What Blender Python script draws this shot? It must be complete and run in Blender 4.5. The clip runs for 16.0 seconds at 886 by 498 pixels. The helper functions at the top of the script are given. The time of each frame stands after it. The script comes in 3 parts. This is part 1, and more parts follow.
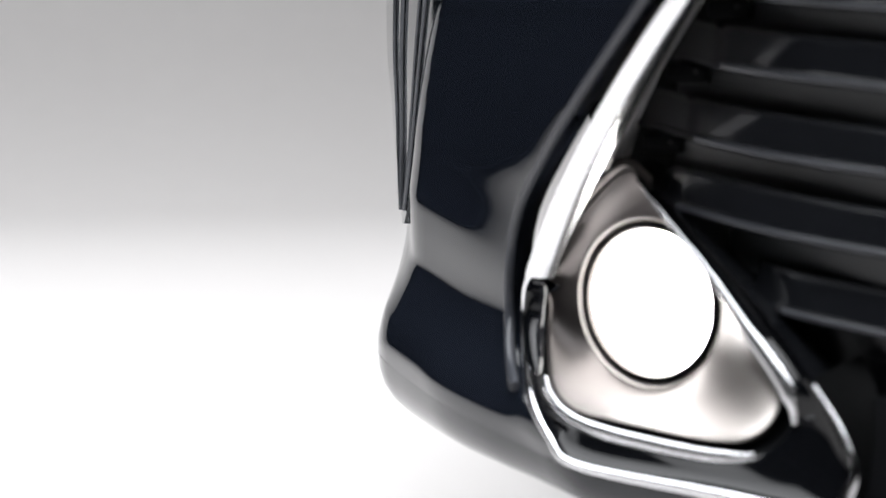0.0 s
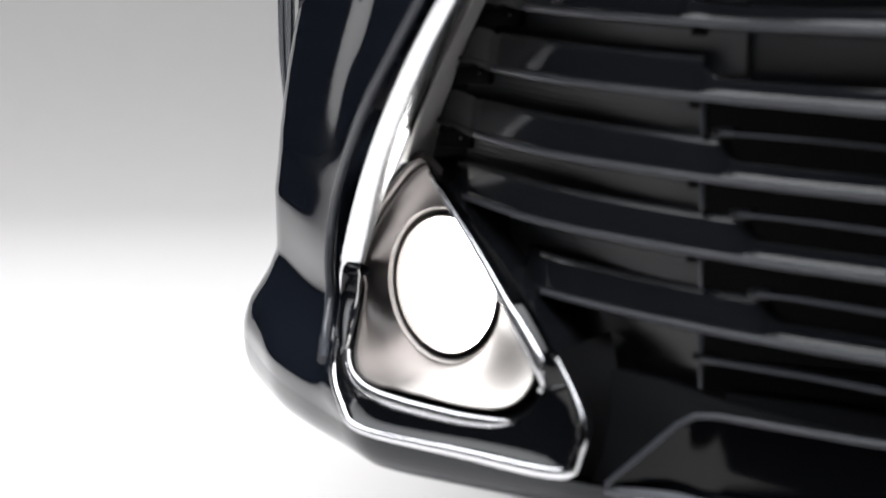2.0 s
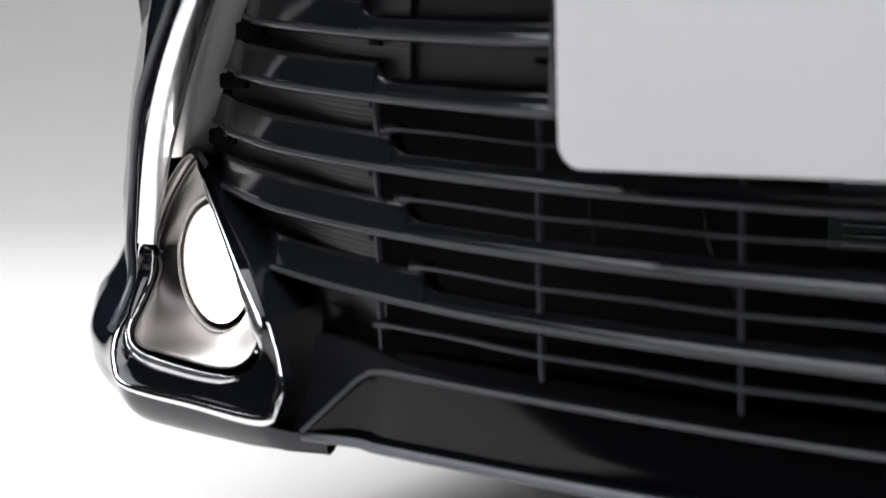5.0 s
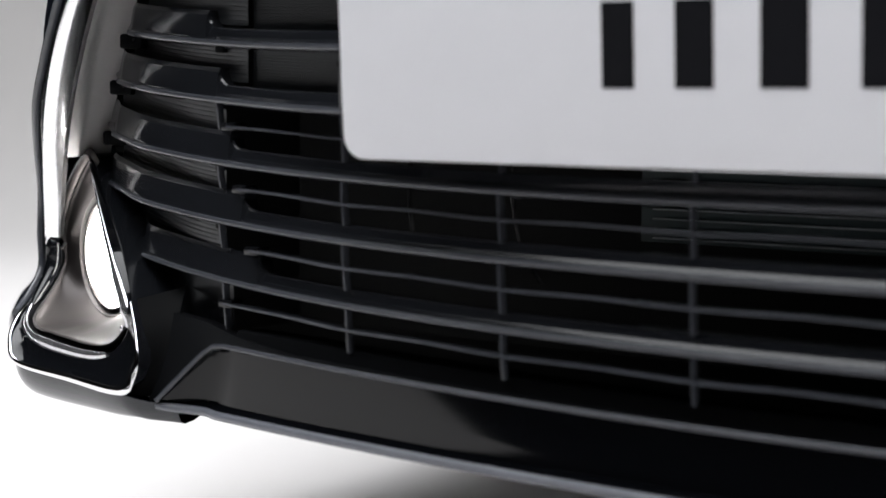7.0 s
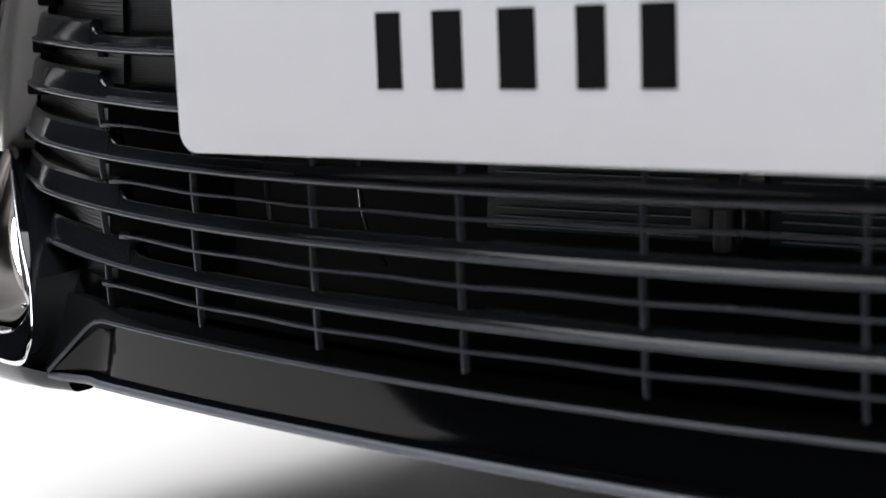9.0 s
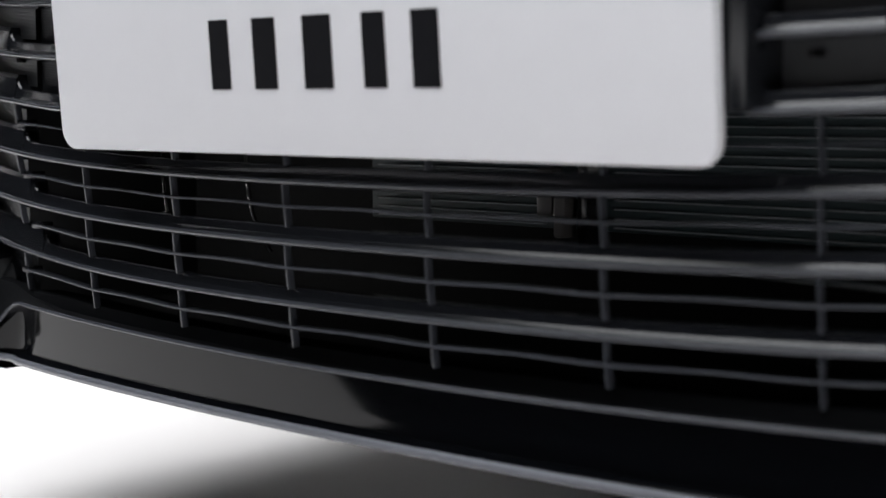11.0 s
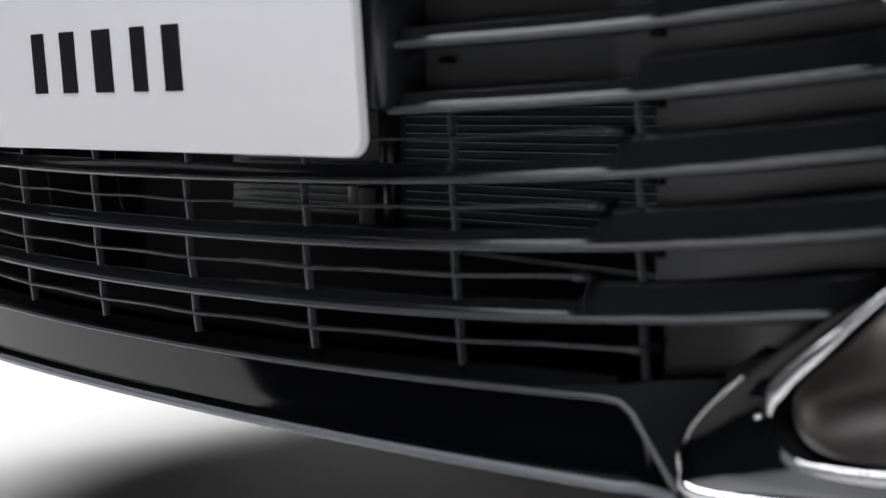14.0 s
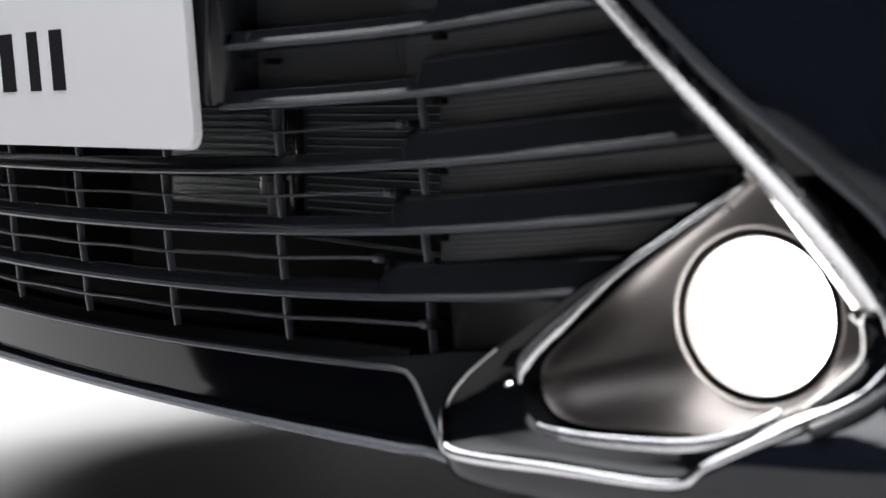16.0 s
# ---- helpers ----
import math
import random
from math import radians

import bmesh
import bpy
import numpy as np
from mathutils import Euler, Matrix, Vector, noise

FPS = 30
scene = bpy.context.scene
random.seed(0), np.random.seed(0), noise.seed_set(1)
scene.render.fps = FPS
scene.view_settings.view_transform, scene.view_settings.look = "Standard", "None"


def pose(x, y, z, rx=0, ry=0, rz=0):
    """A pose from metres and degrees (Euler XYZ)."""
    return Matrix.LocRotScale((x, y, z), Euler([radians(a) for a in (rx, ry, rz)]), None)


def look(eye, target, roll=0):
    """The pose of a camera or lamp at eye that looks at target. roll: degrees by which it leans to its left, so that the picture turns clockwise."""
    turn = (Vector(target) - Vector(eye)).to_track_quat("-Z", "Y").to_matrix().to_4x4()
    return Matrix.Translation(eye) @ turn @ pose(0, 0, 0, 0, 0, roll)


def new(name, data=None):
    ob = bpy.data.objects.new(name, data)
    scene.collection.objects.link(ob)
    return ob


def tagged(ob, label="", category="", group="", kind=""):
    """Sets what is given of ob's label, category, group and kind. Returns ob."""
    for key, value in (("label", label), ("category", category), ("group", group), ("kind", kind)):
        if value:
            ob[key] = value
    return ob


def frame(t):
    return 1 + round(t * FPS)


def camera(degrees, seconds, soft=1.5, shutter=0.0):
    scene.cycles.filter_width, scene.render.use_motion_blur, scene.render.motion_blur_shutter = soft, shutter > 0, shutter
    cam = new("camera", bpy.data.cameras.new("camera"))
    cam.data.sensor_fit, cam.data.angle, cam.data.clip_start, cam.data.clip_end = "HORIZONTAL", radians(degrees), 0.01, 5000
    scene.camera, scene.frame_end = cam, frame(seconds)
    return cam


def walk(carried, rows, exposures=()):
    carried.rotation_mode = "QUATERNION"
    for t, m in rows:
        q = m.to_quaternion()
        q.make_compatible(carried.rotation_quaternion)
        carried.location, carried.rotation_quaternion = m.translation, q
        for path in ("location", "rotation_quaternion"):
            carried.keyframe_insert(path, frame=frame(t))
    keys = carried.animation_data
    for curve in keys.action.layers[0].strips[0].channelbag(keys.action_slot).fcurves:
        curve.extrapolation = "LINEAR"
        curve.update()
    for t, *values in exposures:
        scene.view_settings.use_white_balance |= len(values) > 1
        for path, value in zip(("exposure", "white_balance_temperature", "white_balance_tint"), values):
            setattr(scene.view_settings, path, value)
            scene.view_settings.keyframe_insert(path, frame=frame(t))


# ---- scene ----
cam = camera(30.82, 16.0)
PATH = [
    (0, (-0.3291, -0.6801, 0.4507), (-1.1607, 1.1226, 0.2086), 0.06),
    (0.5, (-0.2885, -0.6818, 0.4512), (-1.1384, 1.1123, 0.2081), 0.19),
    (1, (-0.2451, -0.6866, 0.4524), (-1.1127, 1.0988, 0.2086), 0.26),
    (1.5, (-0.2059, -0.6893, 0.4525), (-1.0904, 1.0880, 0.2095), 0.23),
    (2, (-0.1634, -0.6935, 0.4524), (-1.0653, 1.0753, 0.2115), 0.20),
    (2.5, (-0.1204, -0.6971, 0.4517), (-1.0426, 1.0615, 0.2141), 0.18),
    (3, (-0.0754, -0.6983, 0.4514), (-1.0190, 1.0493, 0.2157), 0.24),
    (3.5, (-0.0336, -0.6980, 0.4519), (-0.9996, 1.0372, 0.2160), 0.28),
    (4, (0.0112, -0.6996, 0.4526), (-0.9767, 1.0233, 0.2166), 0.28),
    (6.5, (0.2378, -0.6989, 0.4298), (-0.8679, 0.9581, 0.2508), 0.48),
    (7, (0.2861, -0.6945, 0.4286), (-0.8455, 0.9452, 0.2529), 0.52),
    (7.5, (0.3297, -0.6902, 0.4282), (-0.8258, 0.9328, 0.2531), 0.57),
    (8, (0.3808, -0.6898, 0.4293), (-0.7981, 0.9161, 0.2528), 0.53),
    (8.5, (0.4270, -0.6827, 0.4312), (-0.7773, 0.9038, 0.2504), 0.44),
    (9, (0.4779, -0.6775, 0.4333), (-0.7521, 0.8886, 0.2478), 0.27),
    (11.5, (0.7111, -0.6184, 0.4327), (-0.6579, 0.8277, 0.2470), -0.38),
    (12, (0.7581, -0.6052, 0.4324), (-0.6360, 0.8168, 0.2469), -0.49),
    (12.5, (0.8044, -0.5964, 0.4338), (-0.6097, 0.8053, 0.2448), -0.58),
    (13, (0.8507, -0.5849, 0.4340), (-0.5825, 0.7972, 0.2446), -0.60),
    (13.5, (0.8933, -0.5733, 0.4315), (-0.5588, 0.7896, 0.2472), -0.53),
    (14, (0.9407, -0.5609, 0.4281), (-0.5314, 0.7813, 0.2506), -0.41),
    (14.5, (0.9820, -0.5434, 0.4253), (-0.5132, 0.7737, 0.2525), -0.42),
    (15, (1.0277, -0.5242, 0.4239), (-0.4915, 0.7653, 0.2527), -0.45),
    (15.5, (1.0712, -0.5046, 0.4231), (-0.4713, 0.7570, 0.2522), -0.44),
    (16, (1.1156, -0.4849, 0.4222), (-0.4490, 0.7491, 0.2518), -0.40),
]
walk(cam, [(t, look(eye, target, roll)) for t, eye, target, roll in PATH])

cam.data.dof.use_dof = True
cam.data.dof.focus_distance = 1.13
cam.data.dof.aperture_fstop = 6.2

# ---- world, lights ----
world = bpy.data.worlds.new("studio_dark")
scene.world = world
world.use_nodes = True
world.node_tree.nodes["Background"].inputs["Color"].default_value = (0.9, 0.95, 1.0, 1)
world.node_tree.nodes["Background"].inputs["Strength"].default_value = 0.02
scene.view_settings.exposure = 0.0


def area_lamp(name, eye, target, sx, sy, watts, colour=(1, 1, 1), spread=180):
    data = bpy.data.lights.new(name, "AREA")
    data.shape, data.size, data.size_y, data.energy, data.color, data.spread = "RECTANGLE", sx, sy, watts, colour, radians(spread)
    ob = new(name, data)
    ob.matrix_world = look(eye, target)
    return ob


area_lamp("overhead_softbox", (-1.25, -0.75, 4.9), (-1.2, -0.85, 0), 6.4, 7.1, 452, (0.965, 0.985, 1.02), 115)


# ---- materials ----
def material(name, colour, rough=0.5, metal=0.0, coat=0.0, spread=0.12, scale=40.0, bump=0.0, bump_scale=400.0, rough_spread=0.08, emit=None, strength=0.0, specular=0.5):
    """A surface whose colour and gloss vary at two scales, with fine relief."""
    mat = bpy.data.materials.new(name)
    mat.use_nodes = True
    nodes, links = mat.node_tree.nodes, mat.node_tree.links
    bsdf = nodes["Principled BSDF"]
    coords = nodes.new("ShaderNodeTexCoord")
    large, fine = nodes.new("ShaderNodeTexNoise"), nodes.new("ShaderNodeTexNoise")
    large.inputs["Scale"].default_value, large.inputs["Detail"].default_value = scale * 0.15, 4
    fine.inputs["Scale"].default_value, fine.inputs["Detail"].default_value = scale * 4, 3
    add = nodes.new("ShaderNodeMath")
    add.operation = "ADD"
    for n, node in enumerate((large, fine)):
        links.new(coords.outputs["Object"], node.inputs["Vector"])
        links.new(node.outputs["Fac"], add.inputs[n])
    ramp = nodes.new("ShaderNodeMapRange")
    ramp.inputs["From Min"].default_value, ramp.inputs["From Max"].default_value = 0.6, 1.4
    ramp.inputs["To Min"].default_value, ramp.inputs["To Max"].default_value = 1 - spread, 1 + spread
    links.new(add.outputs[0], ramp.inputs["Value"])
    mul = nodes.new("ShaderNodeVectorMath")
    mul.operation = "SCALE"
    mul.inputs[0].default_value = colour
    links.new(ramp.outputs["Result"], mul.inputs["Scale"])
    links.new(mul.outputs["Vector"], bsdf.inputs["Base Color"])
    gloss = nodes.new("ShaderNodeMapRange")
    gloss.inputs["From Min"].default_value, gloss.inputs["From Max"].default_value = 0.6, 1.4
    gloss.inputs["To Min"].default_value = max(0.0, rough * (1 - rough_spread))
    gloss.inputs["To Max"].default_value = min(1.0, rough * (1 + rough_spread))
    links.new(add.outputs[0], gloss.inputs["Value"])
    links.new(gloss.outputs["Result"], bsdf.inputs["Roughness"])
    bsdf.inputs["Metallic"].default_value = metal
    bsdf.inputs["Coat Weight"].default_value, bsdf.inputs["Coat Roughness"].default_value = coat, 0.03
    bsdf.inputs["Specular IOR Level"].default_value = specular
    if bump:
        grain, relief = nodes.new("ShaderNodeTexNoise"), nodes.new("ShaderNodeBump")
        grain.inputs["Scale"].default_value, grain.inputs["Detail"].default_value = bump_scale, 4
        relief.inputs["Strength"].default_value, relief.inputs["Distance"].default_value = bump, 0.0006
        links.new(coords.outputs["Object"], grain.inputs["Vector"])
        links.new(grain.outputs["Fac"], relief.inputs["Height"])
        links.new(relief.outputs["Normal"], bsdf.inputs["Normal"])
    if emit:
        bsdf.inputs["Emission Color"].default_value = (*emit, 1)
        bsdf.inputs["Emission Strength"].default_value = strength
    return mat


PAINT = material("black_blue_paint", (0.0080, 0.0100, 0.0150), rough=0.055, scale=25, rough_spread=0.1)
GLOSS = material("gloss_black_trim", (0.003, 0.0034, 0.0045), rough=0.06, scale=30, specular=0.25)
PLASTIC = material("black_grille_plastic", (0.011, 0.012, 0.0145), rough=0.15, scale=30)
# lighter than the black plastic: grey stands in for light mirrored on thin edges
BEAD_SHEEN = material("edge_bead_sheen", (0.048, 0.051, 0.060), rough=0.16, scale=30)
SATIN = material("satin_grey_plastic", (0.125, 0.118, 0.116), rough=0.32, scale=30)
RIBBED = material("ribbed_grey_plastic", (0.020, 0.022, 0.025), rough=0.42, scale=30)
MATTE = material("matt_black_plastic", (0.004, 0.0043, 0.005), rough=0.6, scale=30, specular=0.05)
TRIM = material("black_bumper_trim", (0.007, 0.0075, 0.009), rough=0.22, scale=30)
CHROME = material("bright_chrome", (0.88, 0.88, 0.90), rough=0.12, metal=1.0, spread=0.02, scale=20)
SILVER = material("satin_chrome", (0.82, 0.82, 0.835), rough=0.27, metal=1.0, spread=0.02, scale=20)
SMOKED = material("smoked_chrome", (0.052, 0.047, 0.045), rough=0.29, metal=1.0, spread=0.05, scale=20)
BOWL = material("bowl_chrome", (0.060, 0.055, 0.054), rough=0.42, metal=0.90, spread=0.05, scale=20)
FRAME_BLACK = material("gloss_black_surround", (0.004, 0.0044, 0.0055), rough=0.06, scale=30, specular=0.32)
WHITE_PLATE = material("white_plate_paint", (0.81, 0.81, 0.84), rough=0.45, spread=0.015, scale=12, bump=0.05)
INK = material("black_print", (0.003, 0.003, 0.005), rough=0.8, spread=0.1, specular=0.2)
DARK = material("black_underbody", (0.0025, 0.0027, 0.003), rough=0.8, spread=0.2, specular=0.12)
CORE = material("dark_condenser_fins", (0.020, 0.038, 0.042), rough=0.55, spread=0.3, scale=300, bump=0.3, bump_scale=900)
TUBE = material("aluminium_tube", (0.34, 0.36, 0.37), rough=0.4, metal=0.6, spread=0.1)
LAMP_GLASS = material("dark_lamp_glass", (0.012, 0.016, 0.020), rough=0.04, coat=1.0, spread=0.1)
LAMP_RIB = material("grey_lamp_trim", (0.07, 0.075, 0.085), rough=0.25, metal=0.6, spread=0.08)
PANEL = material("satin_smoked_chrome", (0.66, 0.645, 0.638), rough=0.45, metal=0.10, spread=0.06, scale=20)
RETURN = material("satin_strip_return", (0.78, 0.78, 0.79), rough=0.26, metal=1.0, spread=0.03, scale=20)
LIP = material("satin_lip_chrome", (0.72, 0.72, 0.74), rough=0.20, metal=0.9, spread=0.03, scale=20)
# grey stands in for the floor mirrored in the chin's black lower edge
CHIN_SHEEN = material("chin_edge_sheen", (0.135, 0.140, 0.160), rough=0.22, scale=30)
LENS_RING = material("satin_lens_ring", (0.15, 0.14, 0.135), rough=0.42, metal=0.5, spread=0.04, scale=20)
GLOW = material("lit_fog_lamp", (0.9, 0.9, 0.9), rough=0.2, emit=(1.0, 0.98, 0.96), strength=22.0, spread=0.02)
FLOOR_WHITE = material("white_studio_floor", (0.690, 0.667, 0.653), rough=0.45, spread=0.02, scale=3, bump=0.05, bump_scale=200)
FLOOR_GREY = material("black_studio_floor", (0.006, 0.006, 0.0065), rough=0.95, spread=0.15, scale=5, bump=0.1, bump_scale=200, specular=0.0)
CURTAIN = material("black_studio_drape", (0.010, 0.010, 0.011), rough=0.95, spread=0.3, scale=6, specular=0.0)


# ---- building blocks ----
def mesh_object(name, verts, faces, mat, parent=None, label="", sharp=38, smooth=True):
    me = bpy.data.meshes.new(name)
    me.from_pydata([tuple(v) for v in verts], [], faces)
    bm = bmesh.new()
    bm.from_mesh(me)
    bmesh.ops.remove_doubles(bm, verts=bm.verts, dist=1e-6)
    bmesh.ops.recalc_face_normals(bm, faces=bm.faces)
    bm.to_mesh(me)
    bm.free()
    me.materials.append(mat)
    if smooth:
        me.polygons.foreach_set("use_smooth", [True] * len(me.polygons))
        me.set_sharp_from_angle(angle=radians(sharp))
    ob = new(name, me)
    ob.parent = parent
    if label:
        ob["label"] = label
    return ob


def mirrored(points):
    return [(-x, y, z) for x, y, z in points]


def both(name, verts, faces, mat, parent, label="", sharp=38):
    """The same part on both sides of the car."""
    a = mesh_object(name, verts, faces, mat, parent[0] if isinstance(parent, tuple) else parent, label, sharp)
    b = mesh_object(name, mirrored(verts), faces, mat, parent[1] if isinstance(parent, tuple) else parent, label, sharp)
    return a, b


def spline(points, n, closed=False):
    """n points, evenly spaced, of a smooth curve through the points."""
    p = np.array(points, float)
    k = len(p)
    rows = []
    for i in range(k if closed else k - 1):
        a, b, c, d = (p[j % k] if closed else p[min(max(j, 0), k - 1)] for j in (i - 1, i, i + 1, i + 2))
        for s in np.linspace(0, 1, 24, endpoint=False):
            rows.append(0.5 * (2 * b + (c - a) * s + (2 * a - 5 * b + 4 * c - d) * s**2 + (3 * b - a - 3 * c + d) * s**3))
    rows.append(p[0] if closed else p[-1])
    rows = np.array(rows)
    run = np.r_[0, np.cumsum(np.linalg.norm(np.diff(rows, axis=0), axis=1))]
    at = np.linspace(0, run[-1], n + 1)[:-1] if closed else np.linspace(0, run[-1], n)
    return np.stack([np.interp(at, run, rows[:, c]) for c in range(rows.shape[1])], 1)


def grid(rows, wrap=False, cap=False):
    """Vertices and faces of a sheet through rows of points; wrap joins the last point of each row with its first."""
    rows = [list(map(tuple, r)) for r in rows]
    n, verts, faces = len(rows[0]), [], []
    for r in rows:
        verts += r
    for i in range(len(rows) - 1):
        for j in range(n if wrap else n - 1):
            k = (j + 1) % n
            faces.append((i * n + j, i * n + k, (i + 1) * n + k, (i + 1) * n + j))
    if cap:
        faces += [tuple(range(n)), tuple(range((len(rows) - 1) * n, len(rows) * n))]
    return verts, faces


def tube(path, radius, sides=10, flat=1.0):
    """A round or oval rod along a path."""
    path = [Vector(p) for p in path]
    rows = []
    for i, p in enumerate(path):
        way = (path[min(i + 1, len(path) - 1)] - path[max(i - 1, 0)]).normalized()
        side = way.cross(Vector((0, 1, 0)))
        side = side.normalized() if side.length > 1e-4 else Vector((1, 0, 0))
        up = side.cross(way)
        r = float(radius[i] if isinstance(radius, (list, np.ndarray)) else radius)
        rows.append([p + side * (r * math.cos(a)) + up * (r * flat * math.sin(a)) for a in np.linspace(0, 2 * math.pi, sides, endpoint=False)])
    return grid(rows, wrap=True, cap=True)


def box(x0, x1, y0, y1, z0, z1, bevel=0.0008):
    """A block with small chamfers."""
    bm = bmesh.new()
    bmesh.ops.create_cube(bm, size=1.0)
    for v in bm.verts:
        v.co = ((x0 + x1) / 2 + v.co.x * (x1 - x0), (y0 + y1) / 2 + v.co.y * (y1 - y0), (z0 + z1) / 2 + v.co.z * (z1 - z0))
    if bevel:
        bmesh.ops.bevel(bm, geom=bm.edges[:], offset=bevel, segments=2, affect="EDGES", profile=0.5)
    bm.verts.ensure_lookup_table()
    out = [tuple(v.co) for v in bm.verts], [tuple(v.index for v in f.verts) for f in bm.faces]
    bm.free()
    return out


def step(a, b, x):
    s = min(max((x - a) / (b - a), 0.0), 1.0)
    return s * s * (3 - 2 * s)


# ---- studio ----
def studio():
    # floor, and a cove that stands askew behind the car
    u, v = Vector((0.866, 0.5)), Vector((-0.5, 0.866))
    foot = Vector((-5.1, 3.62))
    FRONT = -4.6
    prof = [(-1.6 + 1.6 * math.sin(t), 1.6 - 1.6 * math.cos(t)) for t in np.linspace(0.06, math.pi / 2, 22)] + [(0, 3.6), (0, 6.0)]
    rows, apron = [], []
    for k in np.linspace(0.12, 12.5, 28):
        p = foot + u * k
        front = (FRONT - p.y) / v.y
        flat = [(front + (-1.6 - front) * s, 0.0) for s in np.linspace(0, 1, 6)]
        rows.append([(p.x + v.x * d, p.y + v.y * d, h) for d, h in flat + prof])
    verts, faces = grid(rows)
    tagged(mesh_object("backdrop", verts, faces, FLOOR_WHITE, sharp=60), "seamless white studio floor curving up into a cove", "backdrop", kind="structure")
    for k in np.linspace(-3.5, 0.12, 9):
        p = foot + u * k
        front = (FRONT - p.y) / v.y
        apron.append([(p.x + v.x * d, p.y + v.y * d, 0.0) for d in (front, front * 0.5 - 0.8, -1.6, 0.0)])
    verts, faces = grid(apron)
    tagged(mesh_object("floor_white", verts, faces, FLOOR_WHITE, sharp=60), "white painted studio floor beside the cove", "floor", kind="structure")
    # straight dark sheet on the floor before the car, parallel to the cove; unseen, added so the gloss black chin
    # mirrors dark
    start = Vector((-0.90, -0.785))
    ring = [tuple(start + u * along + v * across) for along, across in ((-5.5, 0.0), (1.05, 0.0), (1.05, -1.1), (-5.5, -1.1))]
    verts, faces = grid([[(x, y, z) for x, y in ring] for z in (0.001, 0.004)], wrap=True, cap=True)
    tagged(mesh_object("floor_dark_card", verts, faces, FLOOR_GREY, smooth=False), "unseen matt black sheet added on the white floor for the chin to mirror", "floor", kind="structure")
    verts, faces = grid([[(x, y, -0.004) for x in np.linspace(-9, 14, 12)] for y in np.linspace(-9, 12, 12)])
    tagged(mesh_object("floor", verts, faces, FLOOR_GREY), "matt black studio floor round the white sweep", "floor", kind="structure")
    for name, x0, x1, y0, y1 in (("wall_right", 14.0, 14.1, -9, 12), ("wall_left", -9.1, -9.0, -9, 12), ("wall_front", -9.0, 14.0, -9.1, -9.0), ("wall_back", -9.0, 14.0, 12.0, 12.1)):
        verts, faces = box(x0, x1, y0, y1, -0.01, 6.0, 0)
        tagged(mesh_object(name, verts, faces, CURTAIN), "plain black drape closing the studio", "wall", kind="structure")
    verts, faces = box(-9.1, 14.1, -9.1, 12.1, 6.0, 6.1, 0)
    tagged(mesh_object("ceiling", verts, faces, CURTAIN), "dark studio ceiling", "ceiling", kind="structure")


studio()

# ---- the car ----
car = tagged(new("car"), "black-blue saloon car with lit fog lamps on a white floor", "car")


def yg(x):
    """Depth of the grille's front along the car's width."""
    return 0.0130 + 0.24 * x * x + 0.10 * x**4


# height of each bar's front edge at the middle, shift back, half width, reaches the middle
BARS = [(0.496, 0.000, 0.546, False), (0.458, 0.000, 0.571, False), (0.4225, 0.000, 0.595, False), (0.3835, 0.0007, 0.605, True), (0.3465, 0.002, 0.574, True), (0.3085, 0.0055, 0.520, True)]


def bar_z(z0, x):
    return z0 + 0.03 * x * x + 0.16 * x**4


def bar_y(k, x):
    z0, back, half, through_middle = BARS[k]
    y = yg(x) + back + 0.015 * step(0.488, 0.578, abs(x))
    if not through_middle:
        y -= 0.0155 * (1 - step(0.27, 0.40, abs(x)))
    return y


def slat_edge_x(k):
    """Where the tall outer blade of a slat begins."""
    return 0.384 + 0.0115 * (4 - k)


def slat_bend_x(k):
    """Where the blade turns backwards towards its outer end."""
    return BARS[k][2] - (0.012 if k == 4 else 0.020 if k == 5 else 0.059 if k < 3 else 0.054)


def bar_section(k, x):
    half = BARS[k][2]
    ax = abs(x)
    edge, bend = slat_edge_x(k), slat_bend_x(k)
    # the blade rises out of the thin bar in a hollow curve
    q = min(max((ax - edge + 0.011) / 0.011, 0.0), 1.0)
    tall = 1.0 if q >= 1 else 0.93 * (1 - math.sqrt(1 - q * q))
    h = 0.0098 + 0.0104 * tall
    lean = 0.0022 + 0.0012 * tall * step(edge, bend, ax)
    cut = 0.0008 + 0.0020 * tall
    y, z = bar_y(k, x), bar_z(BARS[k][0], x)
    # the outer end turns back in two flat facets
    o = ax - bend
    if o > 0:
        y += 0.26 * o + 0.20 * max(0.0, o - 0.009)
    r = 0.0020
    prof = [(0.017, -0.001), (0.006, -0.0030)]
    prof += [(r - r * math.sin(a), -r * math.cos(a)) for a in np.linspace(0.1, math.pi * 0.95, 18)]
    f = 0.0034 + tall * (0.0010 * step(edge, bend, ax) - 0.0012)
    prof += [(f * 0.8, 0.0023), (f, 0.0034), (f + lean * 0.33, h * 0.45), (f + lean * 0.66, h * 0.68), (f + lean, h - cut), (f + lean + cut * 0.85, h), (0.015, h), (0.0175, h - 0.003)]
    return [(x, y + dy, z + dz) for dy, dz in prof]


